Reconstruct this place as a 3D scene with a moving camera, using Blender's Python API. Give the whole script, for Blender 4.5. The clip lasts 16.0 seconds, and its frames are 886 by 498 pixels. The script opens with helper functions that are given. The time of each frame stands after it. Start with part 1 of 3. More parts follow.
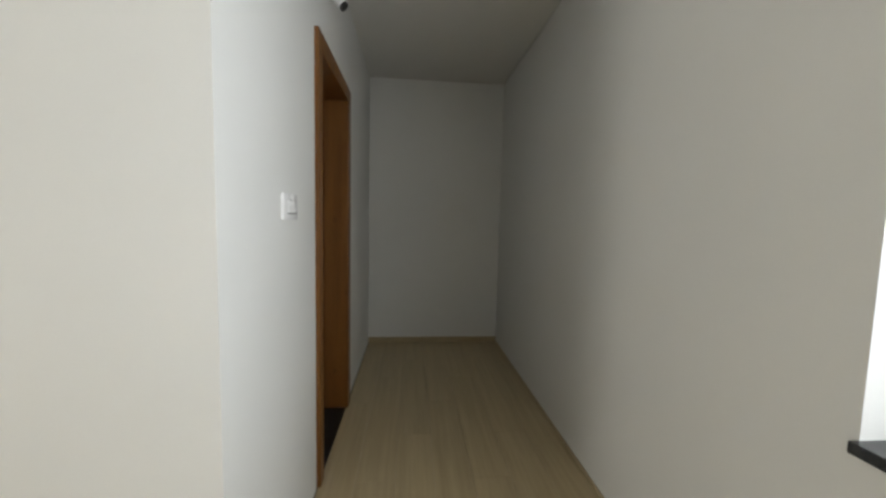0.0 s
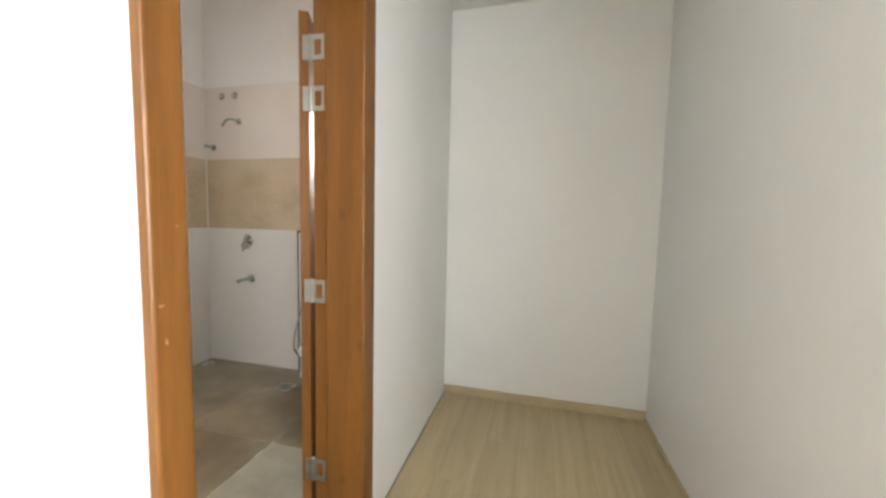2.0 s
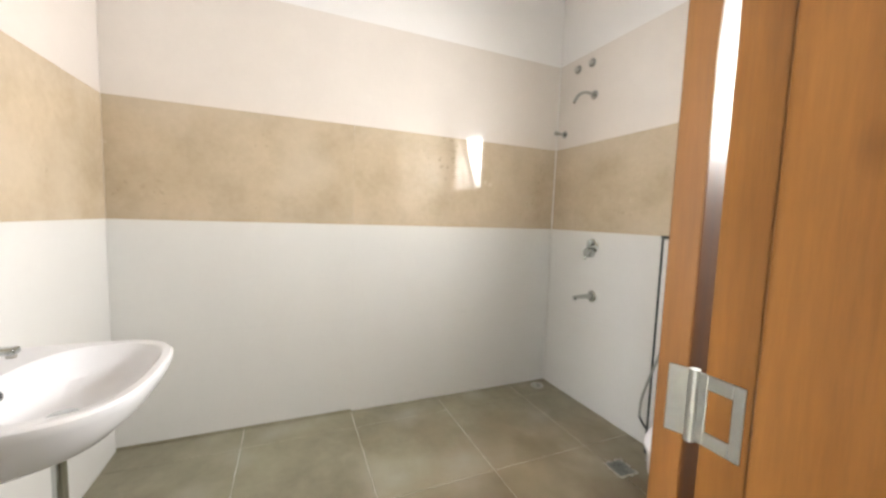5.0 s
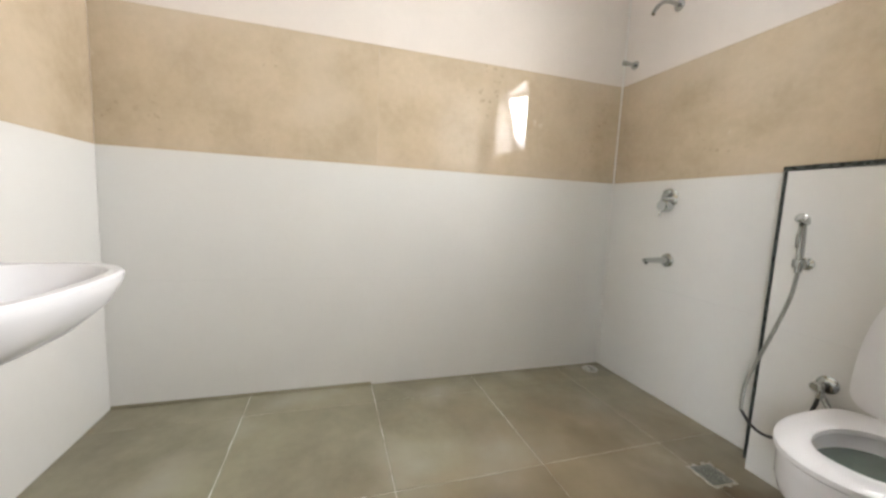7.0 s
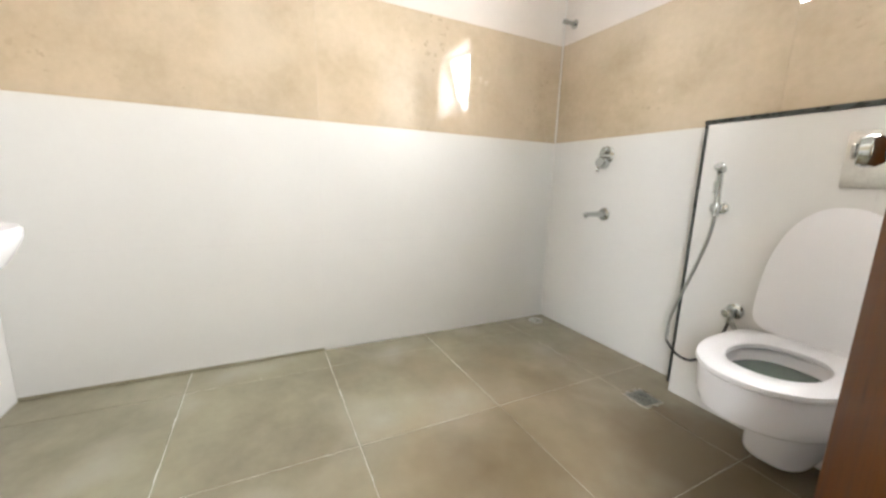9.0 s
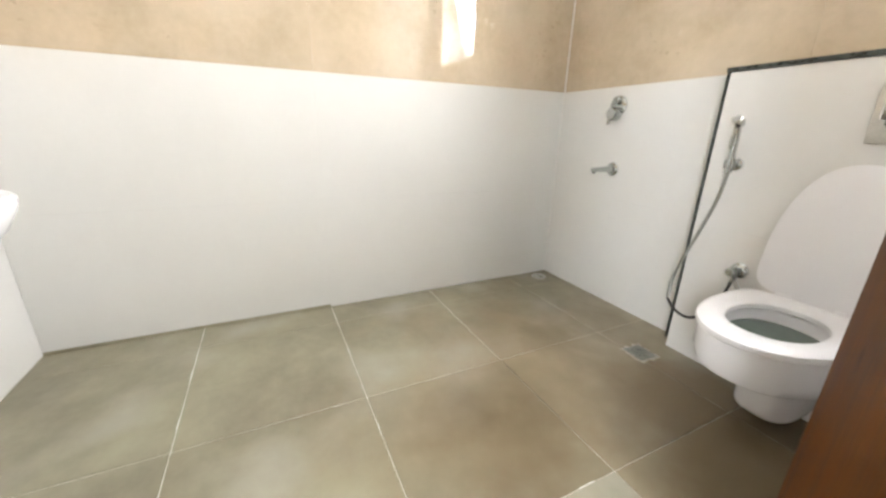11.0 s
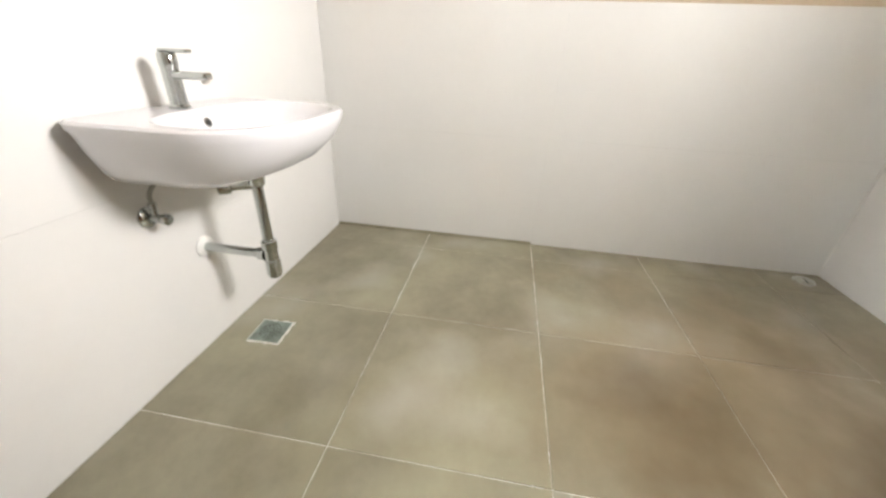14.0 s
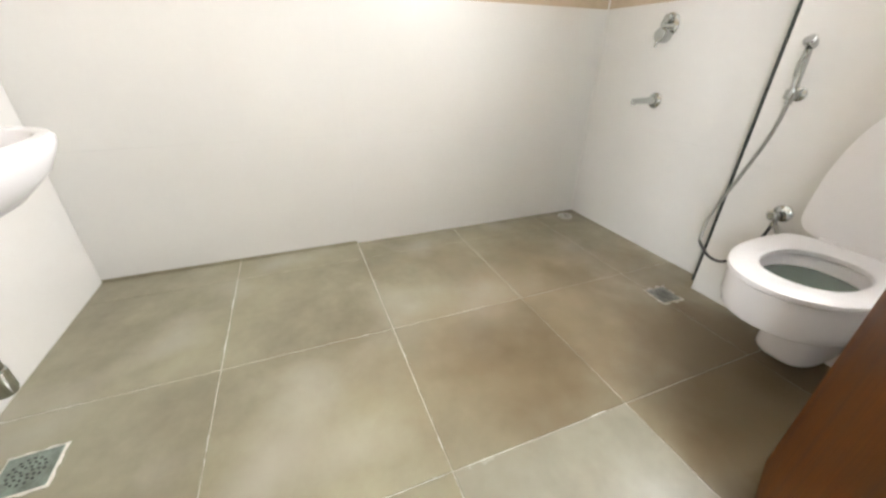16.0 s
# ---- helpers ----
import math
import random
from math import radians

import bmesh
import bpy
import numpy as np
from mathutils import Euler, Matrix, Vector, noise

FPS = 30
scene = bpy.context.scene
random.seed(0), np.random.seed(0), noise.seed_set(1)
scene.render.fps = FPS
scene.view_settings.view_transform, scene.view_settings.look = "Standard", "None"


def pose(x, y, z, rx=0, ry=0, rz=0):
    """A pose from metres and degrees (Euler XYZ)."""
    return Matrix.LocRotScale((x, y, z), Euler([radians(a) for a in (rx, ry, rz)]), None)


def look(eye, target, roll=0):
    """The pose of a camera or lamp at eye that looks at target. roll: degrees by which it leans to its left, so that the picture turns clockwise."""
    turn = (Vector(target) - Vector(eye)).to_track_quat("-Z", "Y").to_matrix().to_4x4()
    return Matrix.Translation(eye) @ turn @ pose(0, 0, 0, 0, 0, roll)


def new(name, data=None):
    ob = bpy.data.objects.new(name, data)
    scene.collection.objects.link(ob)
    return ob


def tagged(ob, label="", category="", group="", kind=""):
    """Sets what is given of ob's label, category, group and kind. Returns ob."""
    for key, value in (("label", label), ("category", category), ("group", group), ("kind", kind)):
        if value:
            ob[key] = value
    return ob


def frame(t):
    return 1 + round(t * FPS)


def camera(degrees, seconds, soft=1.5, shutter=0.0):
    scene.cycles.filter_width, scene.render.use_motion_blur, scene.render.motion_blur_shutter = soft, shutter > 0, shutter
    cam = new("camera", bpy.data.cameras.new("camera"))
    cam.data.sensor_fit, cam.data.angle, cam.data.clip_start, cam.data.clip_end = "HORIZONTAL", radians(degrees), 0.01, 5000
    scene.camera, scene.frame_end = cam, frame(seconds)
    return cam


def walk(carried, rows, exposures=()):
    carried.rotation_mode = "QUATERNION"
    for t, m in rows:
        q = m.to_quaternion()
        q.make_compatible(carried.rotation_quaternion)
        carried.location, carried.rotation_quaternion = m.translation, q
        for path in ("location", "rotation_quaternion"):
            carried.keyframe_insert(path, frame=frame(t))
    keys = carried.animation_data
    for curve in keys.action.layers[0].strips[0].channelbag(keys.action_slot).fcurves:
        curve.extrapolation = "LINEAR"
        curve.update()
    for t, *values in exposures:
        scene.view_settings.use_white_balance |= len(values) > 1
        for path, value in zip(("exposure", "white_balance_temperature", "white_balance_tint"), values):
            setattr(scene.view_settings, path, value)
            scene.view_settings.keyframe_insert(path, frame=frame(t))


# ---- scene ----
cam = camera(101.0, 16.0, soft=2.7)
PATH = [
    (0, (2.615, -1.212, 1.322), (2.788, 0.774, 1.163), 1.3),
    (0.5, (2.733, -0.857, 1.301), (2.784, 1.137, 1.144), 1.2),
    (1, (2.828, -0.515, 1.289), (2.704, 1.475, 1.131), 1.1),
    (1.5, (2.836, -0.219, 1.289), (2.548, 1.754, 1.132), 1.5),
    (2, (2.805, 0.058, 1.3), (2.31, 1.989, 1.136), 1.3),
    (2.5, (2.762, 0.262, 1.283), (1.951, 2.083, 1.113), 1.2),
    (3, (2.67, 0.456, 1.297), (1.537, 2.094, 1.119), 1.7),
    (3.5, (2.555, 0.636, 1.277), (1.28, 2.173, 1.161), 1.9),
    (4, (2.457, 0.732, 1.278), (0.935, 2.019, 1.109), 1.8),
    (4.5, (2.348, 0.785, 1.270), (0.629, 1.792, 1.093), 1.4),
    (4.7, (2.312, 0.797, 1.256), (0.522, 1.670, 1.090), 1.5),
    (6.8, (1.938, 0.950, 1.028), (0.035, 1.538, 0.842), 2.6),
    (7, (1.931, 0.948, 0.976), (0.033, 1.538, 0.754), 2.6),
    (7.5, (1.939, 0.917, 0.906), (0.031, 1.457, 0.644), 2.6),
    (8, (1.93, 0.913, 0.905), (0.037, 1.461, 0.569), 2.3),
    (8.5, (1.914, 0.905, 0.901), (0.12, 1.728, 0.579), 1.8),
    (8.7, (1.912, 0.906, 0.903), (0.145, 1.772, 0.555), 1.8),
    (10.8, (1.906, 0.938, 0.934), (0.148, 1.768, 0.464), 1.6),
    (11, (1.899, 0.93, 0.934), (0.185, 1.757, 0.319), 1.4),
    (11.5, (1.89, 0.927, 0.941), (0.296, 1.71, 0.021), 1.7),
    (12, (1.895, 0.934, 0.938), (0.274, 1.644, 0.006), 1.4),
    (12.5, (1.913, 0.943, 0.939), (0.193, 1.356, 0.007), 1.4),
    (13, (1.94, 0.955, 0.939), (0.168, 1.019, 0.014), 2.2),
    (13.5, (1.954, 0.959, 0.944), (0.205, 0.705, 0.008), 2.1),
    (14, (1.953, 0.956, 0.942), (0.203, 0.69, 0.01), 2.5),
    (14.5, (1.925, 0.942, 0.942), (0.15, 0.935, 0.021), 2.3),
    (15, (1.903, 0.931, 0.94), (0.164, 1.249, 0.005), 1.6),
    (15.5, (1.894, 0.926, 0.937), (0.231, 1.549, 0.016), 1.3),
    (16, (1.894, 0.932, 0.941), (0.253, 1.592, 0.007), 0.7),
]
EXPOSURES = [(0, -2.15, 6650, 8.5), (0.5, -1.74, 6600, 11), (1, -1.38, 6600, 11.5), (1.5, -0.83, 6700, 11.5), (2, 0.17, 6700, 12), (2.5, 0.40, 6600, 10.5), (3.0, 0.48, 6550, 10.5),
             (4.0, 0.62, 6500, 10), (4.5, 0.66, 6500, 10), (7, 0.57, 6350, 9.5), (8.0, 0.78, 6300, 9.5), (8.5, 0.97, 6300, 9.5), (11, 1.12, 6300, 9.5), (12.5, 1.08, 6350, 10),
             (13.5, 0.90, 6500, 11), (14.5, 0.90, 6500, 11), (15.0, 0.99, 6400, 10), (16, 1.08, 6400, 10)]
BATH_WATTS, ROOM_WATTS, SIDE_WATTS = 54, 134, 170
walk(cam, [(t, look(eye, target, roll)) for t, eye, target, roll in PATH], EXPOSURES)

# ---- daylight ----
world = bpy.data.worlds.new("sky")
scene.world = world
world.use_nodes = True
sky = world.node_tree.nodes.new("ShaderNodeTexSky")
sky.sky_type, sky.sun_disc = "NISHITA", False
sky.sun_elevation, sky.sun_rotation = radians(62), radians(215)
world.node_tree.nodes["Background"].inputs["Strength"].default_value = 0.12
world.node_tree.links.new(sky.outputs[0], world.node_tree.nodes["Background"].inputs["Color"])

sun = new("sun", bpy.data.lights.new("sun", "SUN"))
sun.data.energy, sun.data.angle, sun.data.color = 3.0, radians(0.5), (1, 0.96, 0.9)
sun.matrix_world = look((-2.0, -3.0, 6.0), (0, 0, 0))


def window_light(name, width, height, watts, colour, eye, target, spread=180):
    """The sky's light in a window's opening."""
    lamp = new(name, bpy.data.lights.new(name, "AREA"))
    lamp.data.shape, lamp.data.size, lamp.data.size_y = "RECTANGLE", width, height
    lamp.data.energy, lamp.data.color, lamp.data.spread = watts, colour, radians(spread)
    lamp.matrix_world = look(eye, target)


window_light("bathroom_skylight", 0.64, 0.60, BATH_WATTS, (0.985, 0.975, 0.955), (1.5025, 2.96, 1.875), (0.62, 0, 0.78), 152)
window_light("balcony_skylight", 1.2, 1.9, SIDE_WATTS, (1.0, 0.97, 0.915), (-1.585, -2.7, 1.08), (3, -2.7, 1.08))
window_light("bedroom_skylight", 1.5, 1.3, ROOM_WATTS, (0.90, 0.945, 1.0), (3.78, -1.42, 1.56), (0, -1.42, 1.56))


# ---- materials ----
def material(name, colour, rough=0.5, metal=0.0, vary=0.08, scale=6.0, grain=60.0, bump=0.05, stretch=(1, 1, 1), rough_vary=0.1,
             tint=None, coat=0.0, per_piece=0.0, detail=6.0, spec=0.5, fine_share=0.3, knots=0.0, cloud=None, shuffle=True, spread=(0.3, 0.7), pits=False, brown_patches=None):
    """A surface with broad mottling and fine grain, in metres."""
    m = bpy.data.materials.new(name)
    m.use_nodes = True
    n, l = m.node_tree.nodes, m.node_tree.links
    b = n["Principled BSDF"]
    b.inputs["Metallic"].default_value, b.inputs["Coat Weight"].default_value = metal, coat
    b.inputs["Specular IOR Level"].default_value = spec
    b.inputs["Coat Roughness"].default_value = 0.08
    pos = n.new("ShaderNodeNewGeometry")
    shift = n.new("ShaderNodeObjectInfo")
    add = n.new("ShaderNodeVectorMath")
    add.operation = "MULTIPLY_ADD"
    l.new(shift.outputs["Random"], add.inputs[0])
    add.inputs[1].default_value = (37, 53, 71) if per_piece and shuffle else (0, 0, 0)
    l.new(pos.outputs["Position"], add.inputs[2])
    mul = n.new("ShaderNodeVectorMath")
    mul.operation = "MULTIPLY"
    mul.inputs[1].default_value = stretch
    l.new(add.outputs[0], mul.inputs[0])
    broad, fine = n.new("ShaderNodeTexNoise"), n.new("ShaderNodeTexNoise")
    for tex, s, d in ((broad, scale, detail), (fine, grain, 4)):
        tex.inputs["Scale"].default_value, tex.inputs["Detail"].default_value = s, d
        tex.inputs["Roughness"].default_value = 0.62
        l.new(mul.outputs[0], tex.inputs["Vector"])
    ramp = n.new("ShaderNodeValToRGB")
    low = tint or tuple(c * (1 - 2.2 * vary) for c in colour)
    high = tuple(min(1, c * (1 + 1.2 * vary)) for c in colour)
    ramp.color_ramp.elements[0].position, ramp.color_ramp.elements[1].position = spread
    ramp.color_ramp.elements[0].color, ramp.color_ramp.elements[1].color = (*low, 1), (*high, 1)
    mix = n.new("ShaderNodeMath")
    mix.operation = "MULTIPLY_ADD"
    mix.inputs[1].default_value = fine_share
    l.new(fine.outputs["Fac"], mix.inputs[0])
    scaled = n.new("ShaderNodeMath")
    scaled.operation = "MULTIPLY_ADD"
    scaled.inputs[1].default_value, scaled.inputs[2].default_value = 1 - fine_share, 0.0
    l.new(broad.outputs["Fac"], scaled.inputs[0])
    l.new(scaled.outputs[0], mix.inputs[2])
    l.new(mix.outputs[0], ramp.inputs["Fac"])
    colour_out = ramp.outputs["Color"]

    def blend(fac, other):
        m2 = n.new("ShaderNodeMix")
        m2.data_type = "RGBA"
        l.new(fac, m2.inputs["Factor"])
        l.new(colour_out, m2.inputs["A"])
        m2.inputs["B"].default_value = (*other, 1)
        return m2.outputs["Result"]

    if knots:
        # scattered dark knots, longer than wide
        cells, squash = n.new("ShaderNodeTexVoronoi"), n.new("ShaderNodeVectorMath")
        squash.operation = "MULTIPLY"
        squash.inputs[1].default_value = (1, 1, 0.6)
        l.new(pos.outputs["Position"], squash.inputs[0])
        cells.inputs["Scale"].default_value = knots
        l.new(squash.outputs[0], cells.inputs["Vector"])
        spot = n.new("ShaderNodeMapRange")
        spot.inputs["From Min"].default_value, spot.inputs["From Max"].default_value = 0.03, 0.13
        spot.inputs["To Min"].default_value, spot.inputs["To Max"].default_value = 0.65, 0.0
        l.new(cells.outputs["Distance"], spot.inputs["Value"])
        colour_out = blend(spot.outputs[0], tuple(c * 0.5 for c in low))
    if cloud:
        # dried cement dust, in soft drifts
        drift = n.new("ShaderNodeTexNoise")
        drift.inputs["Scale"].default_value, drift.inputs["Detail"].default_value = 1.9, 2.0
        l.new(pos.outputs["Position"], drift.inputs["Vector"])
        amount = n.new("ShaderNodeMapRange")
        amount.inputs["From Min"].default_value, amount.inputs["From Max"].default_value = 0.50, 0.74
        amount.inputs["To Min"].default_value, amount.inputs["To Max"].default_value = 0.0, 0.55
        l.new(drift.outputs["Fac"], amount.inputs["Value"])
        colour_out = blend(amount.outputs[0], cloud)
    for centre, reach, colour_of in brown_patches or ():
        # a brown patch with a ragged rim, strongest at its centre
        away, edge, fade = n.new("ShaderNodeVectorMath"), n.new("ShaderNodeMath"), n.new("ShaderNodeMapRange")
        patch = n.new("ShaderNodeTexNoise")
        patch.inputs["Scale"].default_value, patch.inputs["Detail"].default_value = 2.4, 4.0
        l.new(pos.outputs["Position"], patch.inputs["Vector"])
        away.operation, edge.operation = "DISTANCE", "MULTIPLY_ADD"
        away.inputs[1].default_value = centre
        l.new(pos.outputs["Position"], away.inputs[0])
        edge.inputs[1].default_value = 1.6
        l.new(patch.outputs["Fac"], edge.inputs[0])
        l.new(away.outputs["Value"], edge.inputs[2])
        fade.inputs["From Min"].default_value, fade.inputs["From Max"].default_value = 0.8 + reach * 0.35, 0.8 + reach
        fade.inputs["To Min"].default_value, fade.inputs["To Max"].default_value = 0.75, 0.0
        l.new(edge.outputs[0], fade.inputs["Value"])
        colour_out = blend(fade.outputs[0], colour_of)
    if pits:
        # small dark pits and pale nicks in the stone, in clusters
        for size, reach, gate_at, gate_scale, other in ((26.0, 0.26, 0.55, 2.6, tuple(c * 0.84 for c in low)), (9.0, 0.17, 0.60, 2.2, (0.78, 0.70, 0.58))):
            cells, gate = n.new("ShaderNodeTexVoronoi"), n.new("ShaderNodeTexNoise")
            warp = n.new("ShaderNodeVectorMath")
            warp.operation = "MULTIPLY_ADD"
            warp.inputs[1].default_value = (0.06, 0.06, 0.06)
            l.new(fine.outputs["Color"], warp.inputs[0])
            l.new(pos.outputs["Position"], warp.inputs[2])
            cells.inputs["Scale"].default_value = size
            gate.inputs["Scale"].default_value, gate.inputs["Detail"].default_value = gate_scale, 3.0
            l.new(warp.outputs[0], cells.inputs["Vector"])
            l.new(pos.outputs["Position"], gate.inputs["Vector"])
            spot, zone, both = n.new("ShaderNodeMapRange"), n.new("ShaderNodeMapRange"), n.new("ShaderNodeMath")
            spot.inputs["From Min"].default_value, spot.inputs["From Max"].default_value = reach * 0.5, reach
            spot.inputs["To Min"].default_value, spot.inputs["To Max"].default_value = 0.85, 0.0
            zone.inputs["From Min"].default_value, zone.inputs["From Max"].default_value = gate_at, gate_at + 0.1
            l.new(cells.outputs["Distance"], spot.inputs["Value"])
            l.new(gate.outputs["Fac"], zone.inputs["Value"])
            both.operation = "MULTIPLY"
            l.new(spot.outputs[0], both.inputs[0])
            l.new(zone.outputs[0], both.inputs[1])
            colour_out = blend(both.outputs[0], other)
    if per_piece:
        hsv = n.new("ShaderNodeHueSaturation")
        val = n.new("ShaderNodeMapRange")
        val.inputs["To Min"].default_value, val.inputs["To Max"].default_value = 1 - per_piece, 1 + per_piece
        l.new(shift.outputs["Random"], val.inputs["Value"])
        l.new(val.outputs[0], hsv.inputs["Value"])
        l.new(colour_out, hsv.inputs["Color"])
        l.new(hsv.outputs["Color"], b.inputs["Base Color"])
    else:
        l.new(colour_out, b.inputs["Base Color"])
    r = n.new("ShaderNodeMapRange")
    r.inputs["To Min"].default_value, r.inputs["To Max"].default_value = max(0.02, rough - rough_vary), min(1, rough + rough_vary)
    l.new(broad.outputs["Fac"], r.inputs["Value"])
    l.new(r.outputs[0], b.inputs["Roughness"])
    if bump:
        bp = n.new("ShaderNodeBump")
        bp.inputs["Strength"].default_value, bp.inputs["Distance"].default_value = bump, 0.003
        l.new(fine.outputs["Fac"], bp.inputs["Height"])
        l.new(bp.outputs[0], b.inputs["Normal"])
    return m


PAINT = material("wall_paint", (0.73, 0.730, 0.711), 0.62, vary=0.015, scale=1.6, grain=180, bump=0.12, rough_vary=0.06)
CEILING = material("ceiling_paint", (0.71, 0.70, 0.67), 0.75, vary=0.02, scale=1.2, grain=160, bump=0.1)
BATH_PAINT = material("bathroom_paint", (0.80, 0.775, 0.755), 0.7, vary=0.015, scale=2, grain=160, bump=0.1)
WHITE_TILE = material("white_wall_tile", (0.705, 0.692, 0.664), 0.16, vary=0.012, scale=2.5, grain=40, bump=0.012, rough_vary=0.05)
BAND_TILE = material("beige_stone_tile", (0.53, 0.43, 0.312), 0.035, vary=0.09, scale=3.0, grain=30, bump=0.02, rough_vary=0.015, tint=(0.435, 0.35, 0.24), cloud=(0.62, 0.53, 0.415), pits=True,
                     per_piece=0.03)
CREAM_TILE = material("cream_wall_tile", (0.715, 0.655, 0.60), 0.12, vary=0.02, scale=3, grain=40, bump=0.012, rough_vary=0.04)
# two brown patches in the tile colour, the darker one under and round the toilet
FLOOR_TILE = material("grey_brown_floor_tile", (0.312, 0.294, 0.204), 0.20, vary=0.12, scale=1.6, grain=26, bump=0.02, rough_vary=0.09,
                      tint=(0.195, 0.167, 0.114), per_piece=0.07, detail=3.0, fine_share=0.16, brown_patches=[((1.05, 1.90, 0.0), 0.95, (0.262, 0.200, 0.122)), ((1.60, 2.22, 0.0), 1.0, (0.120, 0.087, 0.046))], cloud=(0.48, 0.455, 0.395), shuffle=False)
DUSTY_TILE = material("dust_filmed_floor_tile", (0.295, 0.280, 0.218), 0.24, vary=0.12, scale=2.6, grain=26, bump=0.02, rough_vary=0.1,
                      tint=(0.225, 0.205, 0.15), spec=0.8, detail=4.0, fine_share=0.16, cloud=(0.37, 0.36, 0.312))
GROUT = material("pale_grout", (0.72, 0.69, 0.60), 0.85, vary=0.08, scale=5, grain=60, bump=0.3, tint=(0.36, 0.33, 0.25), spread=(0.36, 0.58), brown_patches=[((1.15, 2.06, 0.0), 0.80, (0.24, 0.19, 0.12))])
DULL_GROUT = material("dirty_grout", (0.44, 0.41, 0.34), 0.85, vary=0.15, scale=20, grain=120, bump=0.4, tint=(0.27, 0.24, 0.18))
PLASTER = material("dry_white_plaster", (0.72, 0.69, 0.62), 0.85, vary=0.06, scale=20, grain=150, bump=0.3)
WALL_GROUT = material("white_grout", (0.72, 0.70, 0.665), 0.8, vary=0.05, scale=9, grain=90, bump=0.2)
PLANK = material("oak_look_floor_plank", (0.435, 0.350, 0.208), 0.34, vary=0.08, scale=3.4, grain=26, bump=0.03, stretch=(9, 0.35, 1), rough_vary=0.08,
                 tint=(0.355, 0.28, 0.162), per_piece=0.03, fine_share=0.2)
SKIRT = material("oak_look_skirting", (0.45, 0.36, 0.22), 0.4, vary=0.1, scale=5, grain=30, bump=0.04, stretch=(0.6, 4, 6))
WOOD = material("stained_teak", (0.165, 0.067, 0.0132), 0.42, vary=0.2, scale=3.5, grain=40, bump=0.06, stretch=(5, 5, 0.35), rough_vary=0.08,
                tint=(0.110, 0.042, 0.008), spec=0.35, coat=0.04, knots=6.5)
LEAF_WOOD = material("brown_veneer", (0.125, 0.043, 0.007), 0.55, vary=0.25, scale=3.2, grain=42, bump=0.05, stretch=(5, 5, 0.3), rough_vary=0.08,
                     tint=(0.052, 0.016, 0.003), coat=0.0, spec=0.12, knots=7.0)
GRANITE = material("black_granite", (0.022, 0.023, 0.024), 0.16, vary=0.4, scale=40, grain=220, bump=0.01, rough_vary=0.05)
STRIP = material("dark_green_granite", (0.030, 0.040, 0.036), 0.28, vary=0.5, scale=30, grain=200, bump=0.02)
CERAMIC = material("glazed_ceramic", (0.745, 0.735, 0.75), 0.07, vary=0.008, scale=3, grain=30, bump=0.0, rough_vary=0.03)
SEAT_PLASTIC = material("white_plastic", (0.75, 0.74, 0.75), 0.3, vary=0.01, scale=5, grain=60, bump=0.0, rough_vary=0.015)
SWITCH = material("switch_plastic", (0.84, 0.84, 0.84), 0.25, vary=0.01, scale=8, grain=90, bump=0.01)
DARK_GAP = material("shadow_gap", (0.06, 0.055, 0.05), 0.7, vary=0.1, scale=30, grain=120)
CHROME = material("chrome", (0.50, 0.52, 0.505), 0.12, metal=1.0, vary=0.06, scale=14, grain=80, bump=0.0, rough_vary=0.06)
STEEL = material("brushed_steel", (0.60, 0.58, 0.54), 0.34, metal=1.0, vary=0.1, scale=18, grain=160, bump=0.03)
DRAIN = material("stained_steel", (0.29, 0.36, 0.32), 0.42, metal=0.85, vary=0.2, scale=30, grain=160, bump=0.05, tint=(0.16, 0.17, 0.15))
GRIME = material("grimy_drain_metal", (0.22, 0.22, 0.19), 0.5, metal=0.5, vary=0.3, scale=30, grain=120, bump=0.1, tint=(0.09, 0.09, 0.075))
HINGE = material("satin_hinge_metal", (0.36, 0.36, 0.33), 0.38, metal=0.9, vary=0.08, scale=20, grain=120, bump=0.03)
HOSE = material("grey_metal_hose", (0.33, 0.33, 0.30), 0.35, metal=0.8, vary=0.15, scale=60, grain=300, bump=0.2)
BLACK = material("black_plastic", (0.02, 0.02, 0.02), 0.4, vary=0.1, scale=20, grain=120)
WATER = material("still_water", (0.13, 0.165, 0.14), 0.03, vary=0.05, scale=10, grain=40, bump=0.0, rough_vary=0.02)
PVC = material("white_pvc", (0.78, 0.77, 0.74), 0.35, vary=0.04, scale=12, grain=80)
ALUMINIUM = material("white_aluminium", (0.72, 0.72, 0.72), 0.4, vary=0.03, scale=10, grain=80)
SCUFF = material("bare_scuffed_wood", (0.30, 0.17, 0.075), 0.7, vary=0.1, scale=40, grain=160, bump=0.2)
CAP = material("dirty_grey_plastic", (0.42, 0.405, 0.35), 0.5, vary=0.15, scale=30, grain=120, bump=0.1, tint=(0.24, 0.22, 0.17))
EARTH = material("dry_earth", (0.34, 0.29, 0.22), 0.95, vary=0.2, scale=0.4, grain=6, bump=0.3)


def pane_glass():
    m = bpy.data.materials.new("window_glass")
    m.use_nodes = True
    b = m.node_tree.nodes["Principled BSDF"]
    b.inputs["Base Color"].default_value = (0.95, 0.97, 0.96, 1)
    b.inputs["Roughness"].default_value, b.inputs["Transmission Weight"].default_value = 0.03, 1.0
    b.inputs["IOR"].default_value = 1.45
    return m


GLASS = pane_glass()


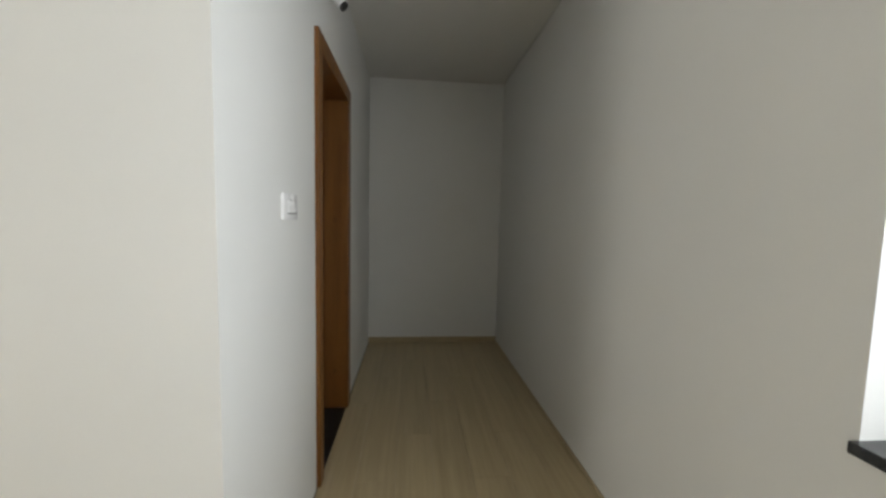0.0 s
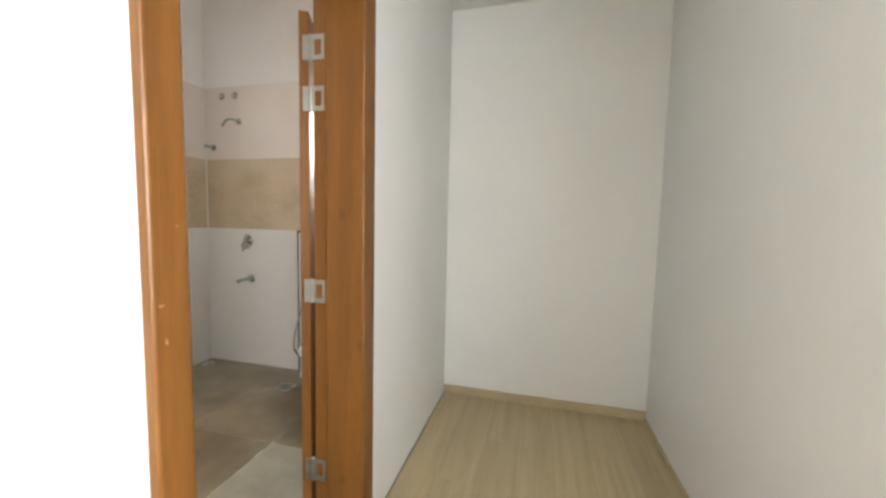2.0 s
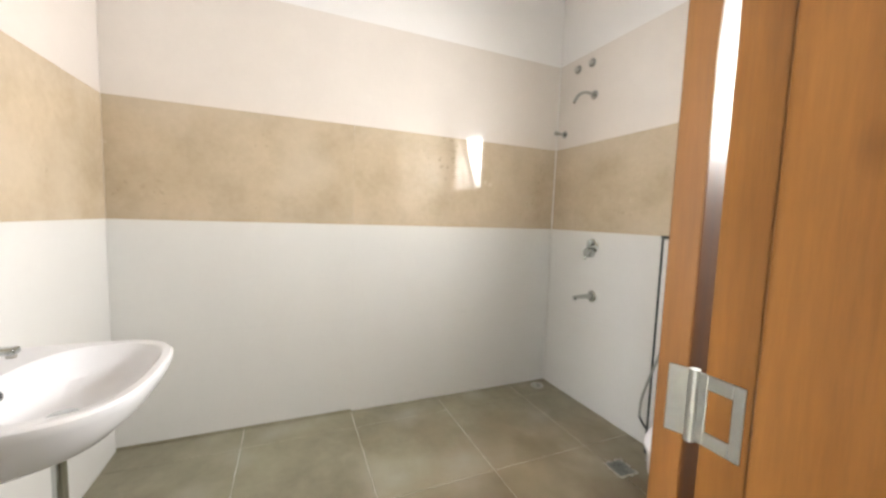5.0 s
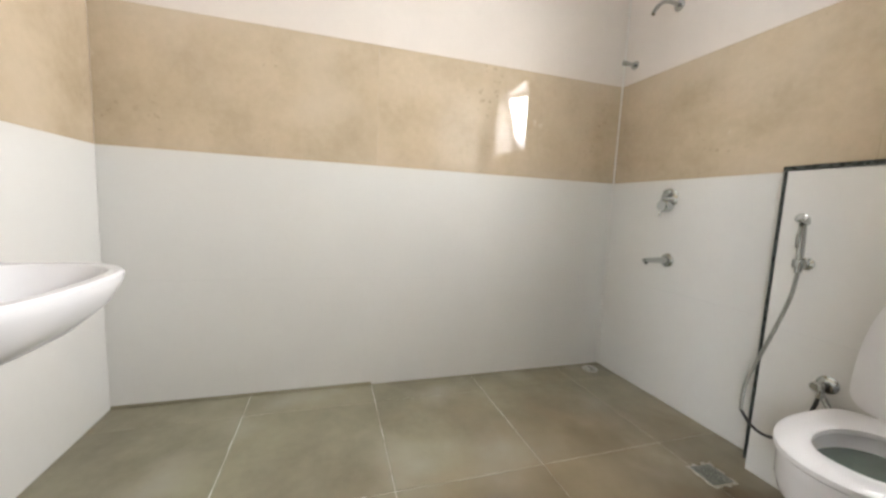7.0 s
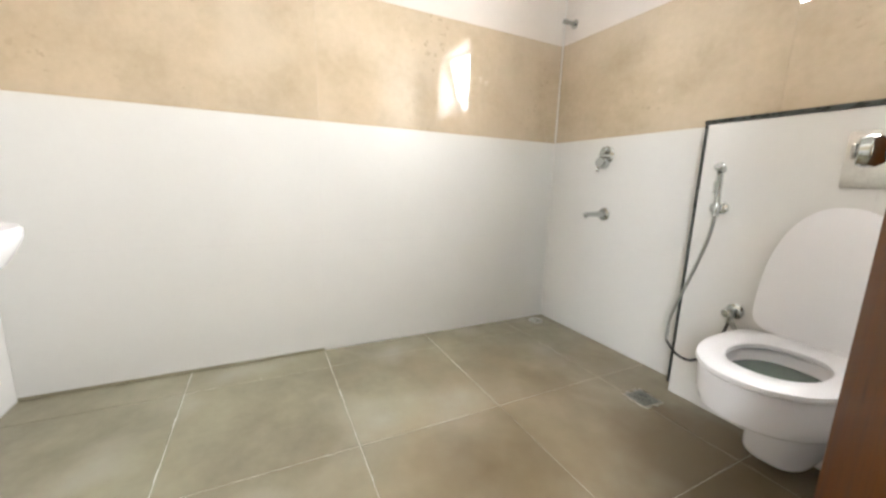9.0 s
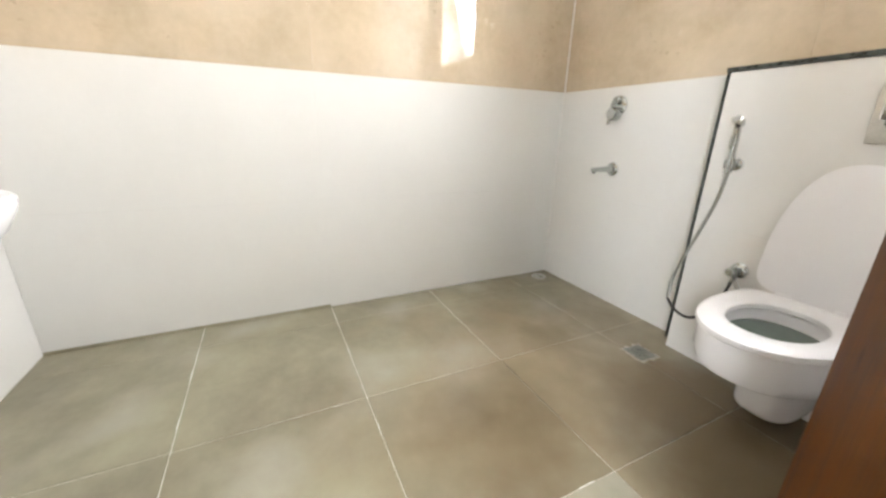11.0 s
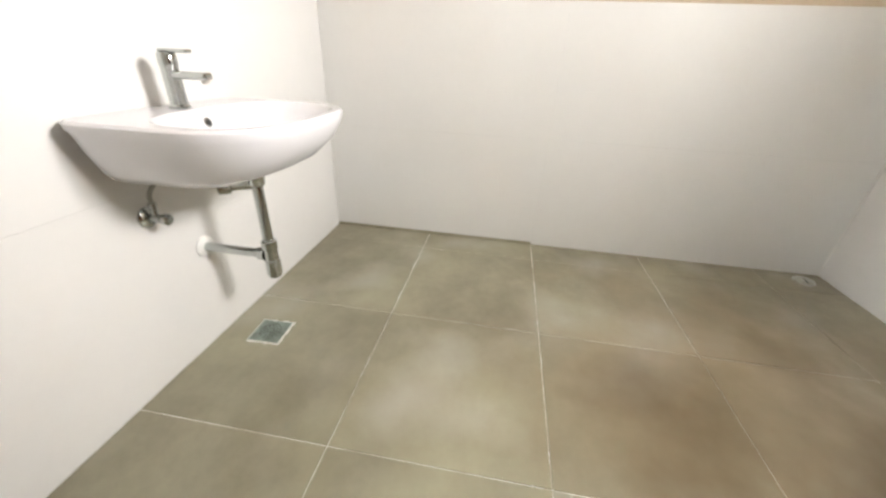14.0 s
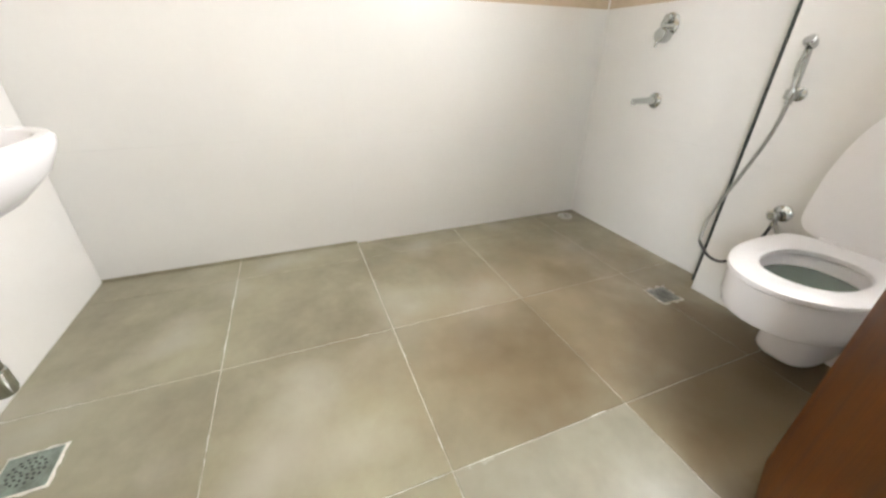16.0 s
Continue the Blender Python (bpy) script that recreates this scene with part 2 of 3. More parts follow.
# ---- shaping ----
def part(name, bm, mat, parent=None, label="", smooth=False):
    """Links a bmesh as one mesh object, under a thing where one is given."""
    me = bpy.data.meshes.new(name)
    bmesh.ops.recalc_face_normals(bm, faces=bm.faces)
    bm.to_mesh(me)
    bm.free()
    me.materials.append(mat)
    if smooth:
        me.shade_smooth()
        me.set_sharp_from_angle(angle=radians(38))
    ob = new(name, me)
    if parent:
        ob.parent = parent
    if label:
        ob["label"] = label
    return ob


def thing(name, at, label, category, group="", kind="", turn=0.0):
    ob = new(name)
    ob.empty_display_size = 0.05
    ob.matrix_basis = pose(*at, 0, 0, turn)
    return tagged(ob, label, category, group, kind)


def block(lo, hi, bevel=0.0, segments=2, bm=None):
    """A box between two corners, its edges rounded."""
    out = bm or bmesh.new()
    got = bmesh.ops.create_cube(out, size=1)
    c, s = (Vector(lo) + Vector(hi)) / 2, Vector(hi) - Vector(lo)
    for v in got["verts"]:
        v.co = Vector((v.co.x * s.x, v.co.y * s.y, v.co.z * s.z)) + c
    if bevel:
        edges = list({e for v in got["verts"] for e in v.link_edges})
        bmesh.ops.bevel(out, geom=edges, offset=bevel, segments=segments, profile=0.5, affect="EDGES")
    return out


def lathe(profile, m=None, n=24, bm=None):
    """A body turned about z from (radius, height) pairs, then laid by m."""
    out = bm or bmesh.new()
    m = m or Matrix()
    rings = []
    for r, h in profile:
        rings.append([out.verts.new(m @ Vector((r * math.cos(6.283185 * i / n), r * math.sin(6.283185 * i / n), h))) for i in range(n)])
    for a, b in zip(rings, rings[1:]):
        for i in range(n):
            out.faces.new((a[i], a[(i + 1) % n], b[(i + 1) % n], b[i]))
    out.faces.new(rings[0])
    out.faces.new(rings[-1])
    return out


def tube(points, radius, n=12, steps=6, bm=None):
    """A round pipe along a smooth line through the points."""
    out = bm or bmesh.new()
    p = [Vector(q) for q in points]
    line = []
    for i in range(len(p) - 1):
        a, b, c, d = p[max(i - 1, 0)], p[i], p[i + 1], p[min(i + 2, len(p) - 1)]
        for k in range(steps):
            u = k / steps
            line.append(0.5 * (2 * b + (c - a) * u + (2 * a - 5 * b + 4 * c - d) * u * u + (3 * b - a - 3 * c + d) * u ** 3))
    line.append(p[-1])
    rings, side = [], None
    for i, q in enumerate(line):
        way = (line[min(i + 1, len(line) - 1)] - line[max(i - 1, 0)]).normalized()
        side = (side - way * side.dot(way)).normalized() if side else way.orthogonal().normalized()
        up = way.cross(side)
        rings.append([out.verts.new(q + radius * (side * math.cos(6.283185 * k / n) + up * math.sin(6.283185 * k / n))) for k in range(n)])
    for a, b in zip(rings, rings[1:]):
        for i in range(n):
            out.faces.new((a[i], a[(i + 1) % n], b[(i + 1) % n], b[i]))
    out.faces.new(rings[0])
    out.faces.new(rings[-1])
    return out


def loft(loops, cap_first=True, cap_last=True, bm=None):
    """A skin through loops of as many points each."""
    out = bm or bmesh.new()
    rings = [[out.verts.new(q) for q in loop] for loop in loops]
    n = len(rings[0])
    for a, b in zip(rings, rings[1:]):
        for i in range(n):
            out.faces.new((a[i], a[(i + 1) % n], b[(i + 1) % n], b[i]))
    if cap_first:
        out.faces.new(rings[0])
    if cap_last:
        out.faces.new(rings[-1])
    return out


def egg(cx, cy, half, front, back, z, power_front=2.3, power_back=4.0, n=48):
    """A D-shaped outline that bows to +y, squarer behind."""
    out = []
    for i in range(n):
        a = 6.283185 * i / n
        c, s = math.cos(a), math.sin(a)
        p = power_front if s >= 0 else power_back
        r = 1 / (abs(c) ** p + abs(s) ** p) ** (1 / p)
        out.append((cx + half * r * c, cy + (front if s >= 0 else back) * r * s, z))
    return out


def wall(name, lo, hi, mat, label, holes=(), axis="x"):
    """A wall with thickness; holes are (along_lo, along_hi, z_lo, z_hi) and go through it."""
    a = 1 if axis == "x" else 0
    bm = bmesh.new()
    us = sorted({lo[a], hi[a], *(h[0] for h in holes), *(h[1] for h in holes)})
    zs = sorted({lo[2], hi[2], *(h[2] for h in holes), *(h[3] for h in holes)})
    o = 1 - a
    solid = {}
    for i in range(len(us) - 1):
        for k in range(len(zs) - 1):
            u, z = (us[i] + us[i + 1]) / 2, (zs[k] + zs[k + 1]) / 2
            solid[i, k] = not any(h[0] < u < h[1] and h[2] < z < h[3] for h in holes)
    verts = {}

    def vert(u, w, z):
        co = [0, 0, z]
        co[a], co[o] = u, w
        key = (round(u, 4), round(w, 4), round(z, 4))
        if key not in verts:
            verts[key] = bm.verts.new(co)
        return verts[key]

    w0, w1 = lo[o], hi[o]
    for (i, k), full in solid.items():
        if not full:
            continue
        u0, u1, z0, z1 = us[i], us[i + 1], zs[k], zs[k + 1]
        for w in (w0, w1):
            bm.faces.new((vert(u0, w, z0), vert(u1, w, z0), vert(u1, w, z1), vert(u0, w, z1)))
        for d, e in ((-1, (u0, z0, u0, z1)), (1, (u1, z0, u1, z1))):
            if not solid.get((i + d, k), False):
                bm.faces.new((vert(e[0], w0, e[1]), vert(e[0], w1, e[1]), vert(e[2], w1, e[3]), vert(e[2], w0, e[3])))
        for d, e in ((-1, (u0, z0, u1, z0)), (1, (u0, z1, u1, z1))):
            if not solid.get((i, k + d), False):
                bm.faces.new((vert(e[0], w0, e[1]), vert(e[0], w1, e[1]), vert(e[2], w1, e[3]), vert(e[2], w0, e[3])))
    return tagged(part(name, bm, mat), label, "wall", kind="structure")


# ---- plan ----
BATH_N = 2.66          # tiled face behind the shower
END = 2.648            # end wall of the passage
WEST, EAST = 2.173, 3.552   # faces of the passage
OUT = 2.98             # outer face of the north wall
CEIL = 3.22            # bathroom and slab
LOW = 2.74             # dropped ceiling of passage and bedroom
CORNER = -0.34         # where the passage opens into the bedroom
JAMB_S, JAMB_N, HEAD = 0.513, 1.370, 2.165   # door frame, outside
BOX = 2.537            # face of the boxed-in cistern
BOX_X = 1.0
BOX_TOP = 1.175
WIN = (1.175, 1.83, 1.57, 2.18)
ROOM_WIN = (-2.25, -0.562, 0.878, 2.25)

wall("wall_west", (-0.22, CORNER + 0.2, 0), (-0.010, OUT, CEIL), BATH_PAINT, "white painted upper wall of the bathroom, tiled below")
wall("wall_north", (-0.010, BATH_N + 0.010, 0), (1.985, OUT, CEIL), BATH_PAINT, "white painted bathroom wall with a small window, tiled below",
     [WIN], axis="y")
wall("wall_south", (-0.010, CORNER + 0.2, 0), (1.985, -0.010, CEIL), BATH_PAINT, "white painted wall between bathroom and bedroom, tiled below", axis="y")
wall("wall_passage", (1.985, CORNER, 0), (WEST, OUT, CEIL), PAINT, "off-white painted wall with the bathroom doorway in it",
     [(JAMB_S, JAMB_N, 0, HEAD)])
wall("wall_end", (WEST, END, 0), (EAST, OUT, CEIL), PAINT, "off-white painted end wall of the passage", axis="y")
wall("wall_east", (EAST, -4.4, 0), (3.80, OUT, CEIL), PAINT, "off-white painted outer wall with a bedroom window", [ROOM_WIN])
wall("wall_bedroom_north", (-1.4, CORNER, 0), (1.985, CORNER + 0.2, CEIL), PAINT, "off-white painted bedroom wall", axis="y")
wall("wall_bedroom_west", (-1.6, -4.4, 0), (-1.4, CORNER + 0.2, CEIL), PAINT, "off-white painted bedroom wall with a balcony opening", [(-3.32, -2.08, 0.0, 2.12)])
wall("wall_bedroom_south", (-1.6, -4.6, 0), (3.80, -4.4, CEIL), PAINT, "off-white painted bedroom wall", axis="y")

tagged(part("ceiling", block((-1.6, -4.6, CEIL), (3.80, OUT, CEIL + 0.15)), CEILING), "plain white painted ceiling slab", "ceiling", kind="structure")
tagged(part("ceiling_passage", block((WEST, CORNER, LOW), (EAST, END, LOW + 0.1)), CEILING), "plain white passage ceiling", "ceiling", kind="structure")
tagged(part("ceiling_bedroom", block((-1.4, -4.4, LOW), (EAST, CORNER, LOW + 0.1)), CEILING), "plain white bedroom ceiling", "ceiling", kind="structure")
bath_floor = tagged(part("floor_bathroom", block((-0.010, -0.010, -0.15), (1.985, BATH_N + 0.010, -0.0015)), GROUT),
                    "bathroom floor of grey-brown tiles with pale grout", "floor", kind="structure")
passage_floor = tagged(part("floor_passage", block((1.985, -4.4, -0.16), (EAST, END, -0.006)), DARK_GAP),
                       "oak-look plank floor of the passage and bedroom", "floor", kind="structure")
tagged(part("floor_bedroom", block((-1.4, -4.4, -0.16), (1.985, CORNER, -0.006)), DARK_GAP), "oak-look plank floor of the bedroom", "floor", kind="structure")
tagged(part("ground", block((-400, -400, -0.6), (400, 400, -0.3)), EARTH), "bare dry ground outside the house", "ground", kind="structure")

# boxed-in cistern with its dark edging
cistern_wall = tagged(part("wall_cistern", block((BOX_X, BOX + 0.006, 0), (1.985, BATH_N + 0.010, BOX_TOP - 0.009)), WALL_GROUT),
                      "low tiled box wall that hides the cistern", "wall", kind="structure")
trim = thing("trim_cistern", (BOX_X, BOX, 0), "dark green-black granite edging round the cistern box", "edging", kind="structure")
part("upright", block((-0.008, -0.004, 0.040), (0.002, BATH_N - BOX - 0.001, BOX_TOP - 0.009), 0.002), STRIP, trim)
part("ledge", block((-0.010, -0.006, BOX_TOP - 0.008), (0.984, BATH_N - BOX - 0.001, BOX_TOP + 0.008), 0.002), STRIP, trim)


# ---- windows ----
def window(name, axis, lo, hi, outer, label):
    """A framed pane set to the outside of its opening; lo and hi are corners along the wall and up."""
    w = thing(name, (0, 0, 0), label, "window", kind="structure")

    def box(u0, z0, u1, z1, d0, d1, bevel=0.003):
        if axis == "y":
            return block((u0, outer - d1, z0), (u1, outer - d0, z1), bevel)
        return block((outer - d1, u0, z0), (outer - d0, u1, z1), bevel)

    (u0, z0), (u1, z1) = lo, hi
    t = 0.035
    frame_part = part("window_frame", box(u0, z0, u1, z0 + t, 0.03, 0.07), ALUMINIUM, w, "white aluminium frame")
    part("rail", box(u0, z1 - t, u1, z1, 0.03, 0.07), ALUMINIUM, frame_part)
    part("stile", box(u0, z0 + t, u0 + t, z1 - t, 0.03, 0.07), ALUMINIUM, frame_part)
    part("stile", box(u1 - t, z0 + t, u1, z1 - t, 0.03, 0.07), ALUMINIUM, frame_part)
    pane = part("pane", box(u0 + t, z0 + t, u1 - t, z1 - t, 0.047, 0.053, 0), GLASS, w, "clear window glass")
    pane.visible_shadow = False
    return w


window("window_1", "y", (WIN[0], WIN[2]), (WIN[1], WIN[3]), 2.97, "small bathroom window, bright with daylight")
window("window_2", "x", (ROOM_WIN[0], ROOM_WIN[2]), (ROOM_WIN[1], ROOM_WIN[3]), 3.77, "wide bedroom window, bright with daylight")
window("window_3", "x", (-3.32, 0.0), (-2.08, 2.12), -1.47, "glazed balcony opening of the bedroom, bright with daylight")
tagged(part("window_sill", block((EAST - 0.022, ROOM_WIN[0] - 0.01, 0.855), (3.69, ROOM_WIN[1] + 0.005, 0.882), 0.003), GRANITE),
       "black granite sill under the bedroom window", "window sill", kind="structure")

# ---- door frame and threshold ----
door_frame = thing("door_frame", (0, 0, 0), "varnished teak door frame round the bathroom doorway", "door frame", kind="structure")
FRONT, BACK = WEST + 0.021, 1.978
STOP = 2.035           # where the rebate for the leaf begins
jamb_n = part("jamb", block((STOP, 1.278, 0.004), (FRONT, JAMB_N - 0.0004, HEAD - 0.0004), 0.007, 3), WOOD, door_frame)
part("rebate", block((BACK, 1.292, 0.004), (STOP - 0.001, JAMB_N - 0.0004, HEAD - 0.0004), 0.002), WOOD, jamb_n)
jamb_s = part("jamb", block((STOP, JAMB_S + 0.0004, 0.004), (FRONT, 0.586, HEAD - 0.0004), 0.007, 3), WOOD, door_frame)
part("rebate", block((BACK, JAMB_S + 0.0004, 0.004), (STOP - 0.001, 0.647, HEAD - 0.0004), 0.002), WOOD, jamb_s)
head = part("head", block((STOP, 0.587, HEAD - 0.087), (FRONT, 1.277, HEAD - 0.0004), 0.003), WOOD, door_frame)
part("rebate", block((BACK, 0.648, HEAD - 0.073), (STOP - 0.001, 1.291, HEAD - 0.0004), 0.002), WOOD, head)
rng = random.Random(8)
for sy, sz, wide, tall in ((0.529, 1.142, 0.007, 0.0035), (0.562, 1.277, 0.0045, 0.002), (0.536, 1.077, 0.003, 0.006)):
    ring = []
    for i in range(18):
        a, k = 6.283185 * i / 18, rng.uniform(0.55, 1.1)
        ring.append((sy + wide * k * math.cos(a), sz + tall * k * math.sin(a)))
    part("scuff", loft([[(FRONT - 0.0006, y, z) for y, z in ring], [(FRONT + 0.0007, y, z) for y, z in ring]]), SCUFF, jamb_s, "pale scuff in the varnish")
tagged(part("threshold", block((1.972, 0.570, -0.05), (WEST + 0.004, 1.288, 0.0035), 0.001), GRANITE), "black granite threshold in the doorway",
       "threshold", kind="structure")

# ---- door leaf, swung far open into the bathroom ----
PIN = (1.968, 1.289)
door = thing("door_1", (*PIN, 0.014), "brown veneered door swung wide open beside the toilet", "door", kind="structure", turn=-158.5)
leaf = part("leaf", block((0.008, -0.715, 0), (0.044, -0.0105, 2.035), 0.002), LEAF_WOOD, door)
part("edge_lipping", block((0.0085, -0.0100, 0.0), (0.0435, -0.0062, 2.035), 0.001, 1), WOOD, door, "varnished teak edge strip")
knob_set = part("door_handle", lathe([(0.030, 0), (0.030, 0.006), (0.026, 0.010), (0.012, 0.014), (0.011, 0.026), (0.020, 0.031), (0.026, 0.040),
                                      (0.0265, 0.054), (0.022, 0.063), (0.010, 0.066)], pose(0.044, -0.595, 0.965, 0, 90, 0)), CHROME, door,
                "round polished steel door knob", smooth=True)
part("keyhole_rose", lathe([(0.013, 0), (0.013, 0.003), (0.010, 0.004)], pose(0.1098, -0.595, 0.965, 0, 90, 0), 16), STEEL, knob_set, smooth=True)
part("door_handle", lathe([(0.030, 0), (0.030, 0.006), (0.012, 0.012), (0.011, 0.030), (0.024, 0.040), (0.0265, 0.056), (0.020, 0.068)],
                          pose(0.008, -0.595, 0.965, 0, -90, 0)), CHROME, door, "round polished steel door knob", smooth=True)
for hz in (0.280, 1.01, 1.735, 1.918):
    hinge = part("hinge", lathe([(0.0065, -0.047), (0.0065, 0.047)], pose(0, 0, hz - 0.014), 12), HINGE, door, "satin steel butt hinge", smooth=True)
    part("plate", block((0.006, -0.0062, hz - 0.059), (0.030, -0.0035, hz + 0.031), 0.001, 1), HINGE, hinge)
    for dz in (-0.046, -0.014, 0.018):
        part("screw", lathe([(0.0035, 0.0), (0.0035, 0.0012)], pose(0.021, -0.0060, hz + dz, 90, 0, 0), 8), DARK_GAP, hinge)
for hz in (0.280, 1.01, 1.735, 1.918):
    fixed = part("hinge_plate", block((1.970, 1.2885, hz - 0.045), (1.984, 1.2918, hz + 0.045), 0.001, 1), HINGE, door_frame, "satin steel hinge plate")

    part("flap", block((1.984, 1.2885, hz + 0.027), (2.012, 1.2918, hz + 0.045), 0.001, 1), HINGE, fixed)
    part("flap", block((1.984, 1.2885, hz - 0.045), (2.012, 1.2918, hz - 0.027), 0.001, 1), HINGE, fixed)
    part("flap", block((2.012, 1.2885, hz - 0.045), (2.024, 1.2918, hz + 0.045), 0.001, 1), HINGE, fixed)


# ---- wash basin ----
def wash_basin(cx):
    b = thing("wash_basin", (cx, 0, 0), "white ceramic wall-hung wash basin on the tiled wall", "wash basin")
    n = 64
    rim = [egg(0, 0.239, 0.284, 0.247, 0.235, z, 3.0, 9.0, n) for z in (0.776, 0.787)]
    lower = [egg(0, y, h, f, k, z, p, 7.0, n) for y, h, f, k, z, p in
             ((0.16, 0.200, 0.15, 0.156, 0.643, 3.0), (0.175, 0.216, 0.175, 0.171, 0.647, 3.0), (0.20, 0.240, 0.208, 0.196, 0.670, 3.0),
              (0.226, 0.266, 0.236, 0.222, 0.722, 3.0), (0.237, 0.281, 0.246, 0.233, 0.764, 3.0))]
    top = [egg(0, 0.239, 0.278, 0.241, 0.229, 0.793, 3.0, 9.0, n)]
    inner = [egg(0, y, h, f, k, z, 2.8, 2.6, n) for y, h, f, k, z in
             ((0.290, 0.246, 0.172, 0.158, 0.793), (0.290, 0.240, 0.166, 0.152, 0.788), (0.288, 0.228, 0.155, 0.140, 0.762),
              (0.282, 0.195, 0.128, 0.116, 0.715), (0.272, 0.115, 0.075, 0.072, 0.690), (0.268, 0.03, 0.03, 0.03, 0.686))]
    part("bowl", loft(lower + rim + top + inner), CERAMIC, b, smooth=True)
    part("overflow", lathe([(0.013, 0), (0.013, 0.003), (0.009, 0.004), (0.008, 0.0015)], pose(0, 0.1485, 0.757, -72, 0, 0), 20), CHROME, b, "chrome overflow ring", smooth=True)
    part("overflow_hole", lathe([(0.0075, 0), (0.0075, 0.004)], pose(0, 0.1495, 0.757, -72, 0, 0), 16), BLACK, b)
    part("waste", lathe([(0.032, 0), (0.032, 0.003), (0.02, 0.005)], pose(0, 0.268, 0.686), 24), CHROME, b, "chrome basin waste", smooth=True)
    return b


BASIN_X = 1.03
wash_basin(BASIN_X)

tap = thing("basin_tap", (BASIN_X + 0.014, 0.090, 0.793), "chrome single-lever tap on the wash basin", "tap")
tap_body = part("body", lathe([(0.026, 0), (0.026, 0.006), (0.021, 0.010), (0.0205, 0.100), (0.022, 0.104), (0.022, 0.128), (0.019, 0.132)]), CHROME, tap, smooth=True)
spout = part("spout", block((-0.015, 0.008, 0.072), (0.015, 0.108, 0.090), 0.006, 3), CHROME, tap, smooth=True)
part("aerator", lathe([(0.010, 0), (0.010, 0.008)], pose(0, 0.095, 0.064), 16), STEEL, spout, smooth=True)
part("lever", block((-0.011, -0.016, 0.132), (0.011, 0.068, 0.141), 0.004, 3), CHROME, tap, smooth=True)

trap = thing("bottle_trap", (BASIN_X - 0.020, 0.245, 0.647), "chrome bottle trap under the wash basin", "waste trap")
part("tailpiece", lathe([(0.030, 0.006), (0.030, -0.020), (0.026, -0.024), (0.024, -0.060), (0.0215, -0.064), (0.016, -0.068), (0.016, -0.30)]), CHROME, trap, smooth=True)
part("bottle", lathe([(0.018, -0.245), (0.024, -0.250), (0.024, -0.275), (0.021, -0.278), (0.021, -0.315), (0.024, -0.318), (0.0235, -0.370), (0.020, -0.380)]),
     CHROME, trap, "ribbed chrome bottle", smooth=True)
part("outlet_pipe", lathe([(0.015, 0.0), (0.015, 0.224)], pose(0, -0.020, -0.300, 90, 0, 0)), CHROME, trap, smooth=True)
part("nut", lathe([(0.022, 0), (0.022, 0.022), (0.018, 0.026)], pose(0, -0.020, -0.300, 90, 0, 0), 8), CHROME, trap, smooth=True)
part("side_stub", lathe([(0.014, 0.010), (0.014, 0.066), (0.022, 0.068), (0.022, 0.100), (0.016, 0.104)], pose(0, 0, -0.062, 90, 0, 34), 12), CHROME, trap, "short chrome side outlet", smooth=True)
part("flange", lathe([(0.036, 0), (0.036, 0.004), (0.028, 0.010), (0.016, 0.012)], pose(0, -0.2445, -0.300, -90, 0, 0)), PVC, trap, "white plastic wall flange", smooth=True)


def angle_valve(at, label, turn=0.0, down=False):
    v = thing("angle_valve", at, label, "valve", turn=turn)
    part("wall_rose", lathe([(0.030, 0.0), (0.030, 0.004), (0.022, 0.010), (0.012, 0.012)], pose(0, 0, 0, -90, 0, 0)), CHROME, v, smooth=True)
    part("body", lathe([(0.011, 0.008), (0.011, 0.038), (0.013, 0.040), (0.013, 0.050)], pose(0, 0, 0, -90, 0, 0)), CHROME, v, smooth=True)
    part("knob", lathe([(0.014, 0), (0.016, 0.005), (0.016, 0.018), (0.012, 0.022)], pose(0, 0.050, 0, -90, 0, 0), 10), CHROME, v, smooth=True)
    part("outlet", lathe([(0.009, 0.006), (0.009, 0.030), (0.011, 0.032), (0.011, 0.044)], pose(0, 0.030, 0, 180 if down else 0, 0, 0)), CHROME, v, smooth=True)
    return v


angle_valve((1.165, 0.001, 0.515), "tarnished chrome angle valve under the wash basin")
tagged(part("supply_hose", tube([(1.165, 0.031, 0.558), (1.165, 0.037, 0.590), (1.145, 0.06, 0.625), (1.110, 0.075, 0.640), (1.06, 0.085, 0.690)], 0.006), HOSE, smooth=True),
       "braided metal supply hose to the tap", "hose")


